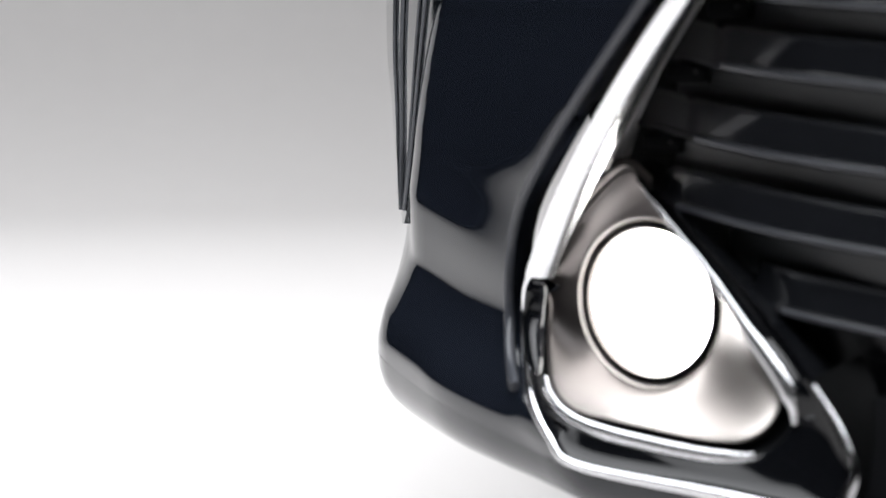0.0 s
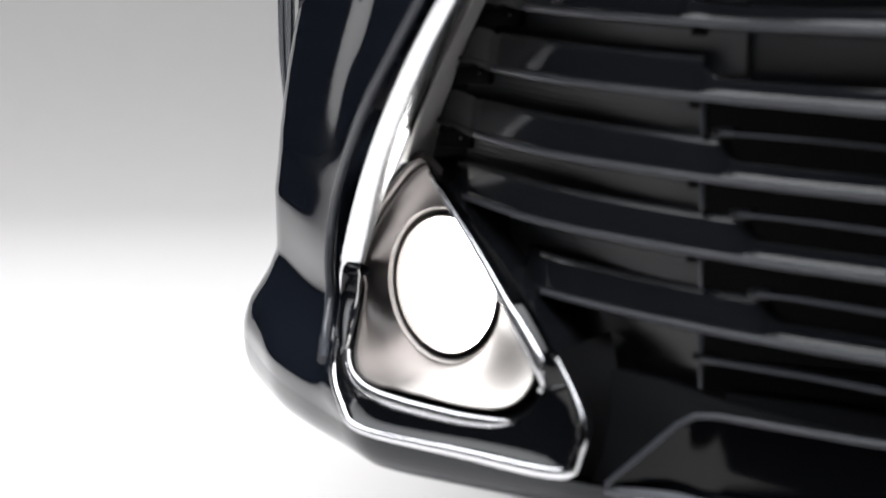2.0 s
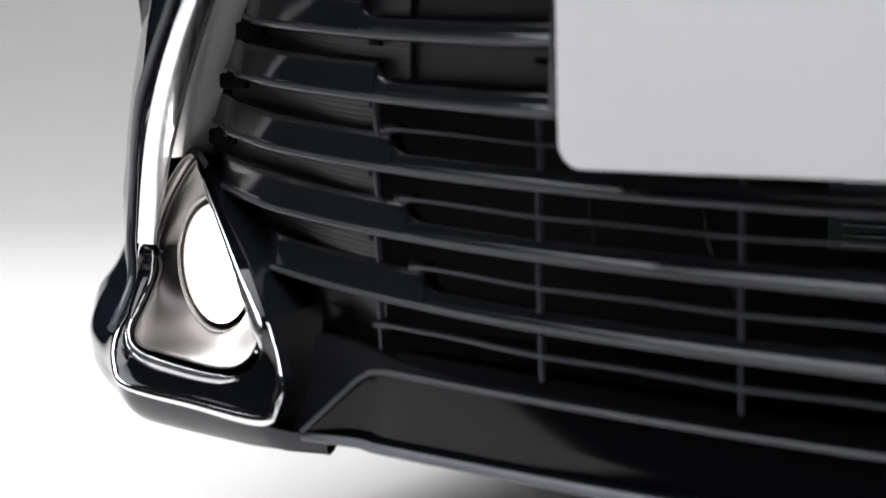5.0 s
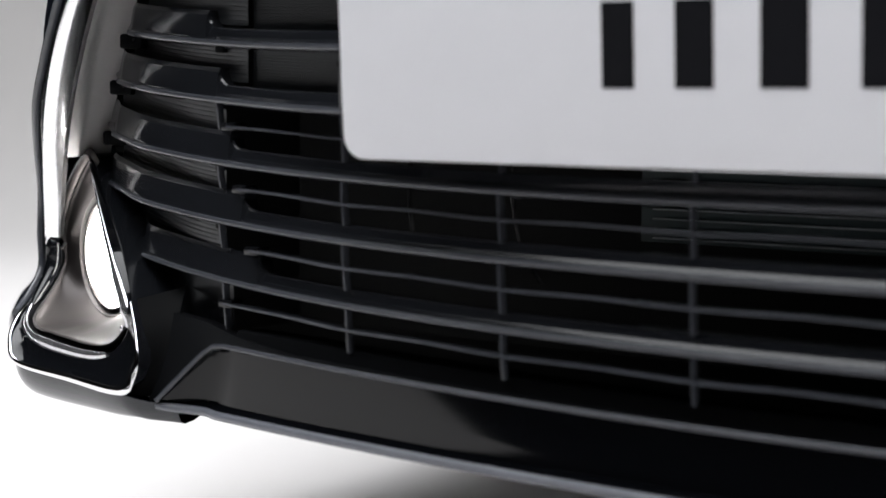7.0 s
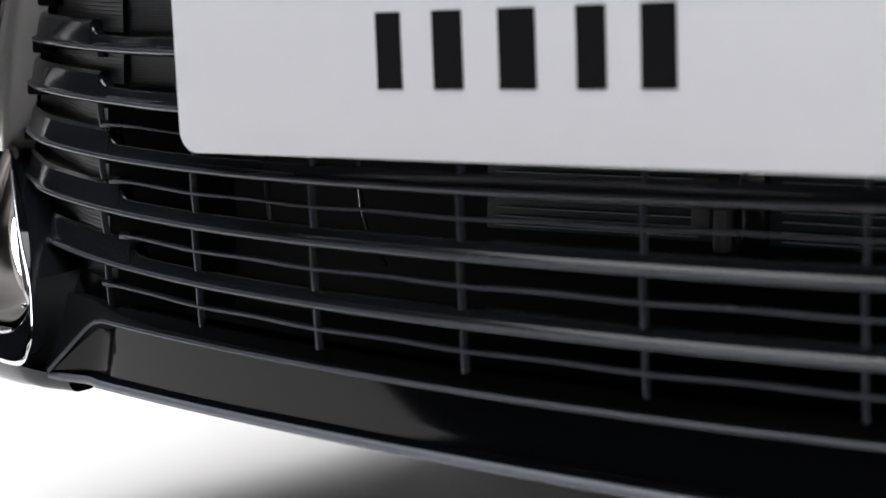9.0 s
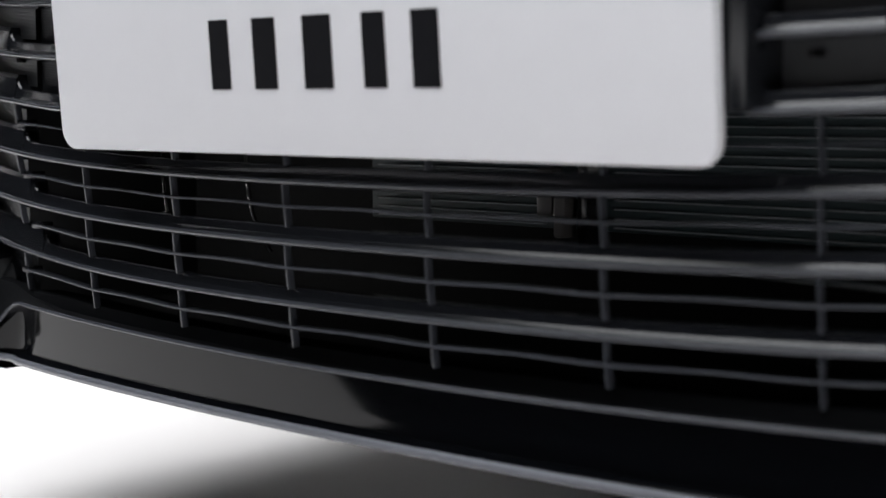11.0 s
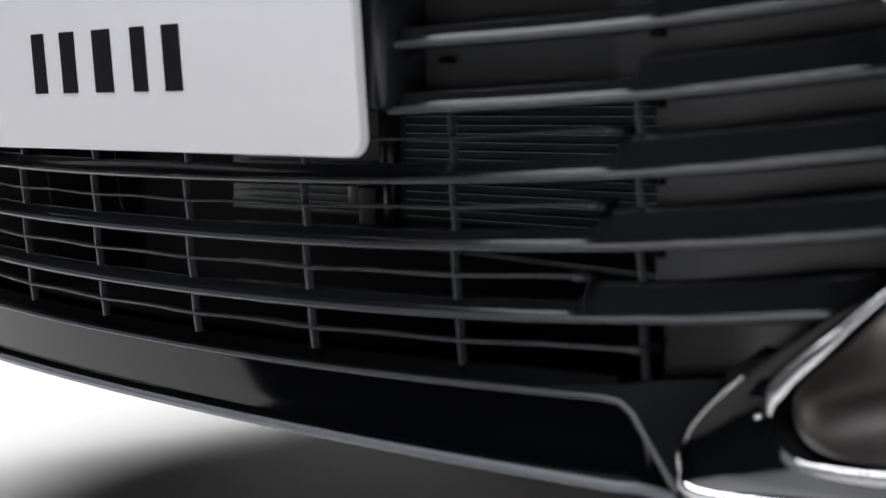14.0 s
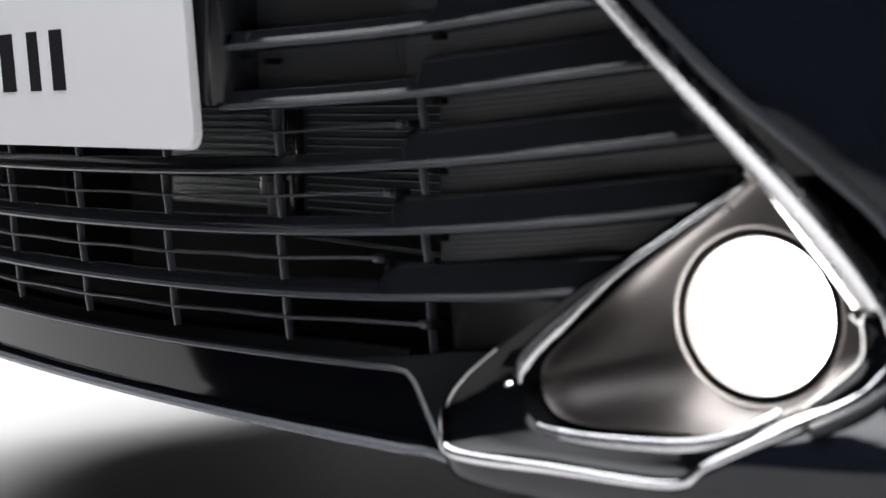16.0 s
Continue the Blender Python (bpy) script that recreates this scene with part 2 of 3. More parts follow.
def grille():
    g = new("grille")
    g.parent = car
    g["label"] = "wide black slatted lower grille"
    # bars
    for k, (z0, back, half, mid) in enumerate(BARS):
        edge, bend = slat_edge_x(k), slat_bend_x(k)
        outer = np.r_[edge - np.geomspace(0.011, 0.0002, 10), edge, edge + 0.0008, np.linspace(edge + 0.004, bend - 0.003, 28), bend - 0.0004, bend + 0.0004, np.linspace(bend + 0.002, bend + 0.0084, 4), bend + 0.0096, np.linspace(bend + 0.011, half, 8)]
        if mid:
            xs = np.r_[np.negative(outer), np.linspace(-edge + 0.016, edge - 0.016, 70), outer]
            verts, faces = grid([bar_section(k, x) for x in sorted(xs)], wrap=True, cap=True)
            mesh_object("slat", verts, faces, PLASTIC, g, sharp=11)
        else:
            xs = np.r_[np.linspace(0.264, edge - 0.016, 12), outer]
            verts, faces = grid([bar_section(k, x) for x in sorted(xs)], wrap=True, cap=True)
            both("slat", verts, faces, PLASTIC, g, sharp=11)
    # lower edges of the bars, their highlights put into a grey colour
    for k, (z0, back, half, mid) in enumerate(BARS):
        for sx in ((1,) if mid else (1, -1)):
            reach = slat_bend_x(k) + 0.002
            xs = np.linspace(-reach, reach, 90) if mid else sx * np.linspace(0.264, reach, 40)
            run = [(x, bar_y(k, x) + 0.0017, bar_z(z0, x) + 0.0002) for x in xs]
            verts, faces = tube(run, 0.0020, 14)
            mesh_object("slat_edge", verts, faces, BEAD_SHEEN, g)
    # thin slats between the bars
    gaps = [(2, 0.396), (3, 0.386), (4, 0.3755), (5, 0.406)]
    for k, half in gaps:
        rows = []
        for x in np.linspace(-half, half, 121):
            top = bar_z(BARS[k][0], x)
            low = bar_z(BARS[k + 1][0], x) if k < 5 else 0.2735 + 0.045 * x * x
            z = top - 0.40 * (top - low) + 0.00045 * math.cos(2 * math.pi * x / 0.1162)
            y = yg(x) + BARS[k][1] + 0.001
            rows.append([(x, y + dy, z + dz) for dy, dz in ((0, 0.0003), (0.0006, 0.0008), (0.012, 0.0008), (0.012, -0.0008), (0.0006, -0.0008), (0, -0.0003))])
        verts, faces = grid(rows, wrap=True, cap=True)
        mesh_object("thin_slat", verts, faces, BEAD_SHEEN, g)
        x, y, z = rows[-1][0][0], rows[-1][0][1], rows[-1][0][2]
        verts, faces = box(x - 0.007, x + 0.004, y + 0.0004, y + 0.012, z - 0.0026, z + 0.0024, 0.0006)
        both("slat_clip", verts, faces, TRIM, g)
    # upright webs
    for k in (2, 3, 4, 5):
        for x in (0.0583, 0.1743, 0.2907, 0.4064):
            top = bar_z(BARS[k][0], x) - 0.001
            low = bar_z(BARS[k + 1][0], x) + (0.009 if x < slat_edge_x(k + 1) - 0.004 else 0.0205) if k < 5 else 0.2815 + 0.03 * x * x
            y = yg(x) + BARS[k][1] + 0.0015
            w = 0.00115
            rows = [[(x - w, y + 0.0012 + s, z), (x - w * 0.5, y + s, z), (x + w * 0.5, y + s, z), (x + w, y + 0.0012 + s, z), (x + w, y + 0.005 + s, z), (x - w, y + 0.005 + s, z)] for z, s in ((top, 0.0), ((top + low) / 2, 0.0012), (low, 0.003))]
            verts, faces = grid(rows, wrap=True, cap=True)
            both("upright_web", verts, faces, BEAD_SHEEN, g)
    # ribbed panels between the outer slats, and beside the plate
    for k in range(5):
        rows = []
        for x in np.linspace(0.387 if k < 2 else 0.410, (0.525, 0.552, 0.572, 0.572, 0.538)[k], 26):
            top = bar_z(BARS[k][0], x)
            low = bar_z(BARS[k + 1][0], x) + 0.012
            y = yg(x) + 0.014 + 0.022 * step(0.42, 0.57, x)
            n = 9
            row = [(x, y + 0.02, top)]
            for i in range(n):
                a, b = top + (low - top) * i / n, top + (low - top) * (i + 1) / n
                row += [(x, y, a), (x, y + 0.0001, a + (b - a) * 0.72), (x, y + 0.00025, a + (b - a) * 0.86)]
            row.append((x, y, low))
            rows.append(row)
        verts, faces = grid(rows)
        both("ribbed_panel", verts, faces, RIBBED, g, sharp=20)
    # small black blocks in the panels' inner corners, standing in for the shade of clip holes
    for k in (1, 2, 3, 4):
        x, z = 0.4085, bar_z(BARS[k][0], 0.413) - 0.0062
        y = yg(x) + 0.0100
        verts, faces = box(x, x + 0.0070, y, y + 0.008, z, z + 0.0038, 0.0006)
        both("clip_hole_shade", verts, faces, DARK, g)
    rows = []
    for x in np.linspace(0.410, 0.528, 16):
        top = bar_z(BARS[5][0], x) + 0.020 * step(0.49, 0.56, x)
        rows.append([(x, yg(x) + 0.020 + 0.02 * step(0.45, 0.56, x), top), (x, yg(x) + 0.024 + 0.02 * step(0.45, 0.56, x), 0.262)])
    verts, faces = grid(rows)
    both("lower_side_panel", verts, faces, TRIM, g)
    for k in (0, 1):
        rows = []
        for x in np.linspace(0.262, 0.386, 14):
            top = bar_z(BARS[k][0], x)
            low = bar_z(BARS[k + 1][0], x) + 0.006
            y = yg(x) + 0.018 - 0.010 * (1 - step(0.27, 0.38, x))
            n = 16
            row = []
            for i in range(n):
                a, b = top + (low - top) * i / n, top + (low - top) * (i + 1) / n
                row += [(x, y, a), (x, y + 0.0001, a + (b - a) * 0.72), (x, y + 0.00035, a + (b - a) * 0.86)]
            row.append((x, y, low))
            rows.append(row)
        verts, faces = grid(rows)
        both("ribbed_panel", verts, faces, RIBBED, g, sharp=20)
    # one more black block for a shaded hole, beside the plate
    verts, faces = box(0.2870, 0.2905, 0.0320, 0.0420, 0.4512, 0.4546, 0.0005)
    both("clip_hole_shade", verts, faces, DARK, g)
    # rounded dark inner ends of the short bars beside the plate
    for k in (0, 1):
        z, y = bar_z(BARS[k][0], 0.268), bar_y(k, 0.268)
        verts, faces = box(0.2660, 0.2700, y + 0.0004, y + 0.016, z - 0.0028, z + 0.0100, 0.0018)
        both("bar_end", verts, faces, MATTE, g)
    # black blocks for the shaded gap under the slats' outer ends, each with a small pin
    for k in (0, 1, 2, 3):
        x = slat_bend_x(k) + 0.026
        z, y = bar_z(BARS[k][0], x), bar_section(k, x)[4][1]
        verts, faces = box(x - 0.010, x + 0.012, y + 0.002, y + 0.020, z - 0.0125, z - 0.0020, 0.0020)
        both("slat_gap_shade", verts, faces, MATTE, g)
        verts, faces = tube([(x - 0.004, y + 0.003, z - 0.0065), (x - 0.004, y + 0.0008, z - 0.0065)], 0.0013, 8)
        both("gap_pin", verts, faces, TRIM, g)
    # plinth behind the plate
    verts, faces = box(-0.270, 0.270, 0.006, 0.075, 0.4255, 0.60, 0.004)
    mesh_object("plate_plinth", verts, faces, PLASTIC, g, "black plastic block behind the plate")
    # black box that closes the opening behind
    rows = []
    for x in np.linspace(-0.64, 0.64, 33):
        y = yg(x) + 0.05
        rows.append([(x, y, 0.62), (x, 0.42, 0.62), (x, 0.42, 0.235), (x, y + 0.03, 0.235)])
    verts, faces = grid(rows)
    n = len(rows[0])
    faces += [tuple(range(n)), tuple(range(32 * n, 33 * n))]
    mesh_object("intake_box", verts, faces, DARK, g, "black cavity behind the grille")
    rows = []
    for x in np.linspace(-0.47, 0.47, 40):
        rows.append([(x, yg(x) + 0.012, 0.530), (x, yg(x), 0.545), (x, yg(x) + 0.004, 0.60), (x, yg(x) + 0.02, 0.66)])
    verts, faces = grid(rows)
    mesh_object("upper_panel", verts, faces, GLOSS, g, "gloss black panel over the slats")
    return g


grille()


def condenser():
    c = new("condenser")
    c.parent = car
    c["label"] = "dark finned condenser with thin aluminium tubes"
    verts, faces = box(-0.20, 0.40, 0.236, 0.262, 0.343, 0.50)
    mesh_object("core", verts, faces, CORE, c)
    for n in range(18):
        z = 0.3455 + n * 0.0062
        for x0, x1 in ((-0.19, -0.030), (0.03, 0.39)):
            verts, faces = box(x0, x1, 0.2325, 0.2365, z, z + 0.0008, 0)
            mesh_object("flat_tube", verts, faces, TUBE, c)
    for x0, x1, y0, z0, z1 in ((-0.012, -0.002, 0.220, 0.338, 0.366), (-0.030, -0.016, 0.224, 0.352, 0.385), (0.002, 0.020, 0.228, 0.330, 0.470)):
        verts, faces = box(x0, x1, y0, y0 + 0.014, z0, z1, 0.002)
        mesh_object("bracket", verts, faces, SATIN if x0 < 0 else PLASTIC, c)
    # thin cables that hang before the left part of the core
    for run in ([(-0.262, 0.110, 0.452), (-0.276, 0.106, 0.430), (-0.290, 0.108, 0.405), (-0.296, 0.112, 0.375), (-0.294, 0.116, 0.340)], [(-0.236, 0.150, 0.440), (-0.244, 0.148, 0.400), (-0.240, 0.150, 0.350), (-0.226, 0.156, 0.320)]):
        verts, faces = tube(spline(run, 28), 0.0016, 8)
        mesh_object("cable", verts, faces, TRIM, c, "thin black cable")
    verts, faces = tube([(0.04, 0.16, 0.3345), (0.20, 0.16, 0.331), (0.40, 0.16, 0.3265)], 0.0018, 8)
    mesh_object("pipe", verts, faces, TUBE, c)


condenser()


def plate():
    p = new("number_plate")
    p.parent = car
    p["label"] = "blank grey-white number plate with plain black bars"
    w, z0, z1, r, lean = 0.260, 0.400, 0.518, 0.013, -0.07
    outline = []
    for cx, cz, a0 in ((w - r, z0 + r, -90), (w - r, z1 - r, 0), (-w + r, z1 - r, 90), (-w + r, z0 + r, 180)):
        outline += [(cx + r * math.cos(radians(a)), cz + r * math.sin(radians(a))) for a in np.linspace(a0, a0 + 90, 9)]

    def ring(s, y):
        return [(x - s * (1 if x > 0 else -1), y + lean * (z - z0), z - s * (1 if z > 0.459 else -1)) for x, z in outline]

    rows = [ring(0, 0.0060), ring(0, 0.0012), ring(0.0006, 0.0002), ring(0.0014, 0.0)]
    verts, faces = grid(rows, wrap=True, cap=True)
    mesh_object("plate_sheet", verts, faces, WHITE_PLATE, p)
    # five plain bars in place of the writing
    for x0, x1 in ((-0.104, -0.074), (-0.0655, -0.0315), (-0.0235, 0.0165), (0.0265, 0.0565), (0.063, 0.097)):
        xc = (x0 + x1) / 2
        half = (x1 - x0) * 0.29
        rows = []
        for z in (0.4385, 0.4800):
            y = lean * (z - z0)
            rows.append([(xc - half, y + 0.001, z), (xc - half, y - 0.0005, z), (xc + half, y - 0.0005, z), (xc + half, y + 0.001, z)])
        verts, faces = grid(rows, wrap=True, cap=True)
        mesh_object("bar", verts, faces, INK, p)


plate()

# outline of the fog lamp surround, from its top round the outside and the bottom back to the top
LENS = Vector((0.584, 0.137, 0.3185))
OUTER = [(0.598, 0.122, 0.392), (0.628, 0.131, 0.366), (0.648, 0.139, 0.340), (0.657, 0.142, 0.322), (0.6585, 0.1435, 0.304), (0.650, 0.1244, 0.286), (0.6325, 0.089, 0.271), (0.614, 0.067, 0.2575), (0.597, 0.060, 0.2465), (0.53, 0.046, 0.2446), (0.468, 0.0332, 0.2440), (0.4585, 0.0345, 0.254), (0.4565, 0.037, 0.268), (0.4644, 0.0435, 0.283), (0.4786, 0.0536, 0.2987), (0.508, 0.075, 0.327), (0.545, 0.097, 0.357), (0.578, 0.114, 0.383)]
INNER = [(0.596, 0.127, 0.384), (0.614, 0.134, 0.362), (0.630, 0.140, 0.338), (0.638, 0.138, 0.312), (0.634, 0.113, 0.290), (0.622, 0.090, 0.2735), (0.600, 0.076, 0.2635), (0.560, 0.067, 0.2590), (0.520, 0.060, 0.2585), (0.499, 0.058, 0.265), (0.489, 0.060, 0.280), (0.4935, 0.062, 0.295), (0.5154, 0.0735, 0.319), (0.5386, 0.087, 0.3436), (0.5628, 0.103, 0.3645), (0.583, 0.117, 0.3815)]
HUB = (0.566, 0.305)


def by_angle(points, n=120):
    """A closed curve sampled at even angles round the hub."""
    c = spline(points, 900, closed=True)
    ang = np.arctan2(c[:, 2] - HUB[1], c[:, 0] - HUB[0])
    out = []
    for a in np.linspace(-math.pi, math.pi, n, endpoint=False):
        d = np.abs((ang - a + math.pi) % (2 * math.pi) - math.pi)
        i = np.argsort(d)[:2]
        out.append(c[i].mean(0))
    return np.array(out)


def turned(rows, degrees=17):
    """Rows of points turned about the upright line through the lens, towards the car's side."""
    c, n = math.cos(radians(degrees)), math.sin(radians(degrees))
    return [[(LENS.x + (x - LENS.x) * c - (y - LENS.y) * n, LENS.y + (x - LENS.x) * n + (y - LENS.y) * c, z) for x, y, z in row] for row in rows]


def disc(r, y, n=64):
    """A circle round the lens's axis, turned towards the car's side."""
    return turned([[(LENS.x + r * math.cos(t), LENS.y + y, LENS.z + r * math.sin(t)) for t in np.linspace(0, 2 * math.pi, n, endpoint=False)]])[0]


def fog_lamps():
    units = []
    for side in (1, -1):
        u = new("fog_lamp")
        u.parent = car
        u["label"] = "lit round fog lamp in a triangular chrome-edged surround"
        units.append(u)
    pair = tuple(units)
    a, b = by_angle(OUTER), by_angle(INNER)
    angle = np.linspace(-180, 180, len(a), endpoint=False)
    # the surround narrows on the outer side
    narrow = np.array([step(-62, -25, t) * (1 - step(8, 14, t)) for t in angle])[:, None]
    b = b * (1 - 0.5 * narrow) + a * (0.5 * narrow)
    # above, the bowl opens up to the surround's outer edge
    open_up = np.array([step(4, 16, t) * (1 - step(72, 84, t)) for t in angle])[:, None]
    b2 = b * (1 - 0.85 * open_up) + a * (0.85 * open_up)
    # lip of the bowl, set in from the surround and back
    inset = np.interp(angle, [-180, -165, -140, -90, -45, -20, 0, 12, 90, 120, 150, 180], [0.10, 0.10, 0.11, 0.12, 0.09, 0.05, 0.03, 0.02, 0.02, 0.04, 0.08, 0.10])[:, None]
    hub = np.array([HUB[0], 0.0, HUB[1]])
    flat = np.array([1.0, 0.0, 1.0])
    c = b2 - (b2 - hub) * flat * inset
    c[:, 1] += 0.007
    mid = 0.55 * a + 0.45 * b
    mid[:, 1] += 0.004
    near = 0.12 * a + 0.88 * b
    near[:, 1] -= 0.001
    top = np.where((angle > 12) & (angle < 78))[0]
    frame_part = np.r_[top[-1]:len(a), 0:top[0] + 1]
    rows = np.array([a, 0.9 * a + 0.1 * b + [0, 0.002, 0], mid, near, b])
    verts, faces = grid(rows[:, frame_part])
    both("surround", verts, faces, FRAME_BLACK, pair, "gloss black surround", sharp=60)
    verts, faces = grid([a + [0, 0.0005, 0], a + [0, 0.012, 0], 0.97 * a + 0.03 * b + [0, 0.05, 0]], wrap=True)
    both("surround_side", verts, faces, PLASTIC, pair, "black plastic side of the surround", sharp=60)
    # dark joint between surround and bowl
    gap = np.array([b2 + [0, 0.0006, 0], 0.75 * b2 + 0.25 * c + [0, 0.008, 0], 0.25 * b2 + 0.75 * c + [0, 0.008, 0], c + [0, 0.0015, 0]])
    verts, faces = grid(gap[:, frame_part])
    both("joint", verts, faces, MATTE, pair, "dark joint round the bowl", sharp=60)
    # above the lens the bowl runs on into the panel beside the slats
    wide = np.r_[top[0] - 2:top[-1] + 3]
    collar = np.array([a + (a - hub) * flat * 0.05 + [0, 0.007, 0], a + [0, 0.003, 0], b2 + [0, 0.003, 0], 0.5 * b2 + 0.5 * c + [0, 0.002, 0], c + [0, 0.0012, 0], c + [0, 0.004, 0]])
    verts, faces = grid(collar[:, wide])
    both("collar", verts, faces, BOWL, pair, "smoked chrome collar above the bowl", sharp=60)
    # rounded gloss post that carries on from the chrome strip
    post = spline([(0.6478, 0.1395, 0.3272), (0.6500, 0.1405, 0.3215), (0.6512, 0.1408, 0.3130), (0.6512, 0.1395, 0.3040), (0.6490, 0.1330, 0.2955), (0.6440, 0.1215, 0.2870), (0.6365, 0.1070, 0.2790)], 40)
    radii = np.interp(np.linspace(0, 1, 40), [0, 0.02, 0.05, 0.10, 0.6, 0.85, 1], [0.0015, 0.0042, 0.0060, 0.0068, 0.0066, 0.0050, 0.0020])
    verts, faces = tube(post, radii, 18, 0.75)
    both("post", verts, faces, FRAME_BLACK, pair, "rounded gloss black end below the chrome strip")
    # bowl, running back to a narrow ring round the lens
    ring = by_angle(disc(0.0462, -0.0034))
    rows = [c + [0, 0.003, 0], c + [0, 0.0006, 0], c - (c - hub) * flat * 0.012 + [0, -0.0002, 0], c - (c - hub) * flat * 0.03 + [0, 0.0010, 0]]
    for w, bulge in ((0.10, 0.0012), (0.25, 0.0030), (0.45, 0.0042), (0.65, 0.0038), (0.85, 0.0020), (1.0, 0.0)):
        p = (1 - w) * c + w * ring
        rows.append(p + (p - hub) * flat * (bulge / 0.045) + [0, bulge * 0.5, 0])
    verts, faces = grid(rows, wrap=True)
    both("bowl", verts, faces, BOWL, pair, "smoked chrome bowl round the lamp", sharp=50)
    rows = [disc(r, y) for r, y in ((0.0464, -0.0014), (0.0463, -0.0034), (0.0458, -0.0036), (0.0446, -0.0020), (0.0432, 0.0006), (0.0418, 0.0030), (0.0416, 0.014))]
    verts, faces = grid(rows, wrap=True)
    both("lens_ring", verts, faces, LENS_RING, pair, "dark satin ring round the lens", sharp=40)
    # bright edge round the lower part
    low = spline(OUTER[2:15], 110)
    verts, faces = tube(low + [0, -0.0012, 0], np.interp(np.linspace(0, 1, 110), [0, 0.09, 0.15, 0.20, 0.27, 0.33, 0.40, 0.74, 0.86, 0.91, 1], [0.0026, 0.0018, 0.0020, 0.0030, 0.0034, 0.0024, 0.0019, 0.0030, 0.0028, 0.0011, 0.0007]), 12, 0.6)
    both("chrome_edge", verts, faces, CHROME, pair, "bright chrome edge")
    # rounded bright lip along the bottom of the opening, and the edge of the fin
    inn = spline(INNER[2:], 160)
    share = np.linspace(0, 1, 160)
    for name, lo, hi, at, radii, text in (("bright_lip", 0.19, 0.55, [0, 0.12, 0.20, 0.27, 0.34, 0.44, 0.51, 0.55], [0.0006, 0.0009, 0.0018, 0.0034, 0.0042, 0.0042, 0.0038, 0.0016], "bright chrome lower lip"),
                                          ("fin_edge", 0.612, 1.0, [0.612, 0.622, 0.64, 0.72, 0.755, 0.80, 0.97, 1], [0.0006, 0.0022, 0.0046, 0.0040, 0.0026, 0.0022, 0.0013, 0.0009], "bright chrome edge of the fin")):
        use = (share >= lo) & (share <= hi)
        verts, faces = tube(inn[use] + [0, -0.0016 if name == "bright_lip" else -0.0006, 0], np.interp(share[use], at, radii), 14, 0.5)
        both(name, verts, faces, LIP, pair, text)
    # small fixing in the surround's inner corner
    verts, faces = tube([(0.4870, 0.0550, 0.2810), (0.4870, 0.0520, 0.2810), (0.4870, 0.0515, 0.2810)], [0.0015, 0.0015, 0.0008], 12)
    both("fixing", verts, faces, CHROME, pair, "small bright fixing")
    rows = [disc(r, y) for r, y in ((0.0416, 0.010), (0.0416, -0.001), (0.0410, -0.0024), (0.0400, -0.0022), (0.0392, 0.0), (0.0388, 0.006))]
    verts, faces = grid(rows, wrap=True)
    both("lens_rim", verts, faces, SMOKED, pair)
    rows = [disc(r, y) for r, y in ((0.0390, 0.002), (0.0375, -0.0015), (0.033, -0.0050), (0.025, -0.0085), (0.015, -0.0110), (0.006, -0.0120), (0.001, -0.0122))]
    verts, faces = grid(rows, wrap=True, cap=True)
    both("lens", verts, faces, GLOW, pair, "glowing white lens")


fog_lamps()

# outer and inner edge of the chrome strip above the fog lamp, upwards
STRIP_OUT = [(0.6555, 0.1360, 0.3290), (0.6505, 0.1315, 0.3470), (0.6395, 0.1220, 0.3640), (0.6280, 0.1114, 0.3800), (0.6157, 0.1004, 0.3960), (0.6028, 0.0900, 0.4140), (0.5890, 0.0795, 0.4345), (0.5740, 0.0695, 0.4550), (0.5555, 0.0619, 0.4755), (0.528, 0.052, 0.509), (0.492, 0.042, 0.556), (0.446, 0.034, 0.620)]
STRIP_IN = [(0.6400, 0.1350, 0.3300), (0.6350, 0.1300, 0.3470), (0.6240, 0.1180, 0.3650), (0.6100, 0.1050, 0.3858), (0.5961, 0.0940, 0.4038), (0.5849, 0.0860, 0.4230), (0.5723, 0.0778, 0.4415), (0.5584, 0.0690, 0.4589), (0.5432, 0.0605, 0.4757), (0.516, 0.050, 0.509), (0.480, 0.041, 0.556), (0.434, 0.033, 0.620)]
STRIP_BACK = [(0.637, 0.1400, 0.335), (0.626, 0.1320, 0.360), (0.6085, 0.1180, 0.3823), (0.5940, 0.1070, 0.4038), (0.5800, 0.0985, 0.4245), (0.5670, 0.0920, 0.4445), (0.5530, 0.0850, 0.4638), (0.5400, 0.0790, 0.4807), (0.516, 0.069, 0.515), (0.481, 0.059, 0.560), (0.439, 0.050, 0.620)]
SLAT_ENDS = [(0.632, 0.1395, 0.338), (0.618, 0.136, 0.356), (0.608, 0.133, 0.374), (0.6044, 0.131, 0.392), (0.6, 0.127, 0.416), (0.591, 0.122, 0.4329), (0.58, 0.1155, 0.4485), (0.565, 0.108, 0.4675), (0.551, 0.1015, 0.485), (0.531, 0.0925, 0.515), (0.498, 0.0835, 0.56), (0.461, 0.0735, 0.62)]


def at_heights(points, heights):
    c = np.array(points)
    h = (c[:, 2] - 0.45) / 0.15
    fits = [np.polyfit(h, c[:, n], 4) for n in range(2)]
    return np.stack([np.polyval(f, (heights - 0.45) / 0.15) for f in fits] + [heights], 1)


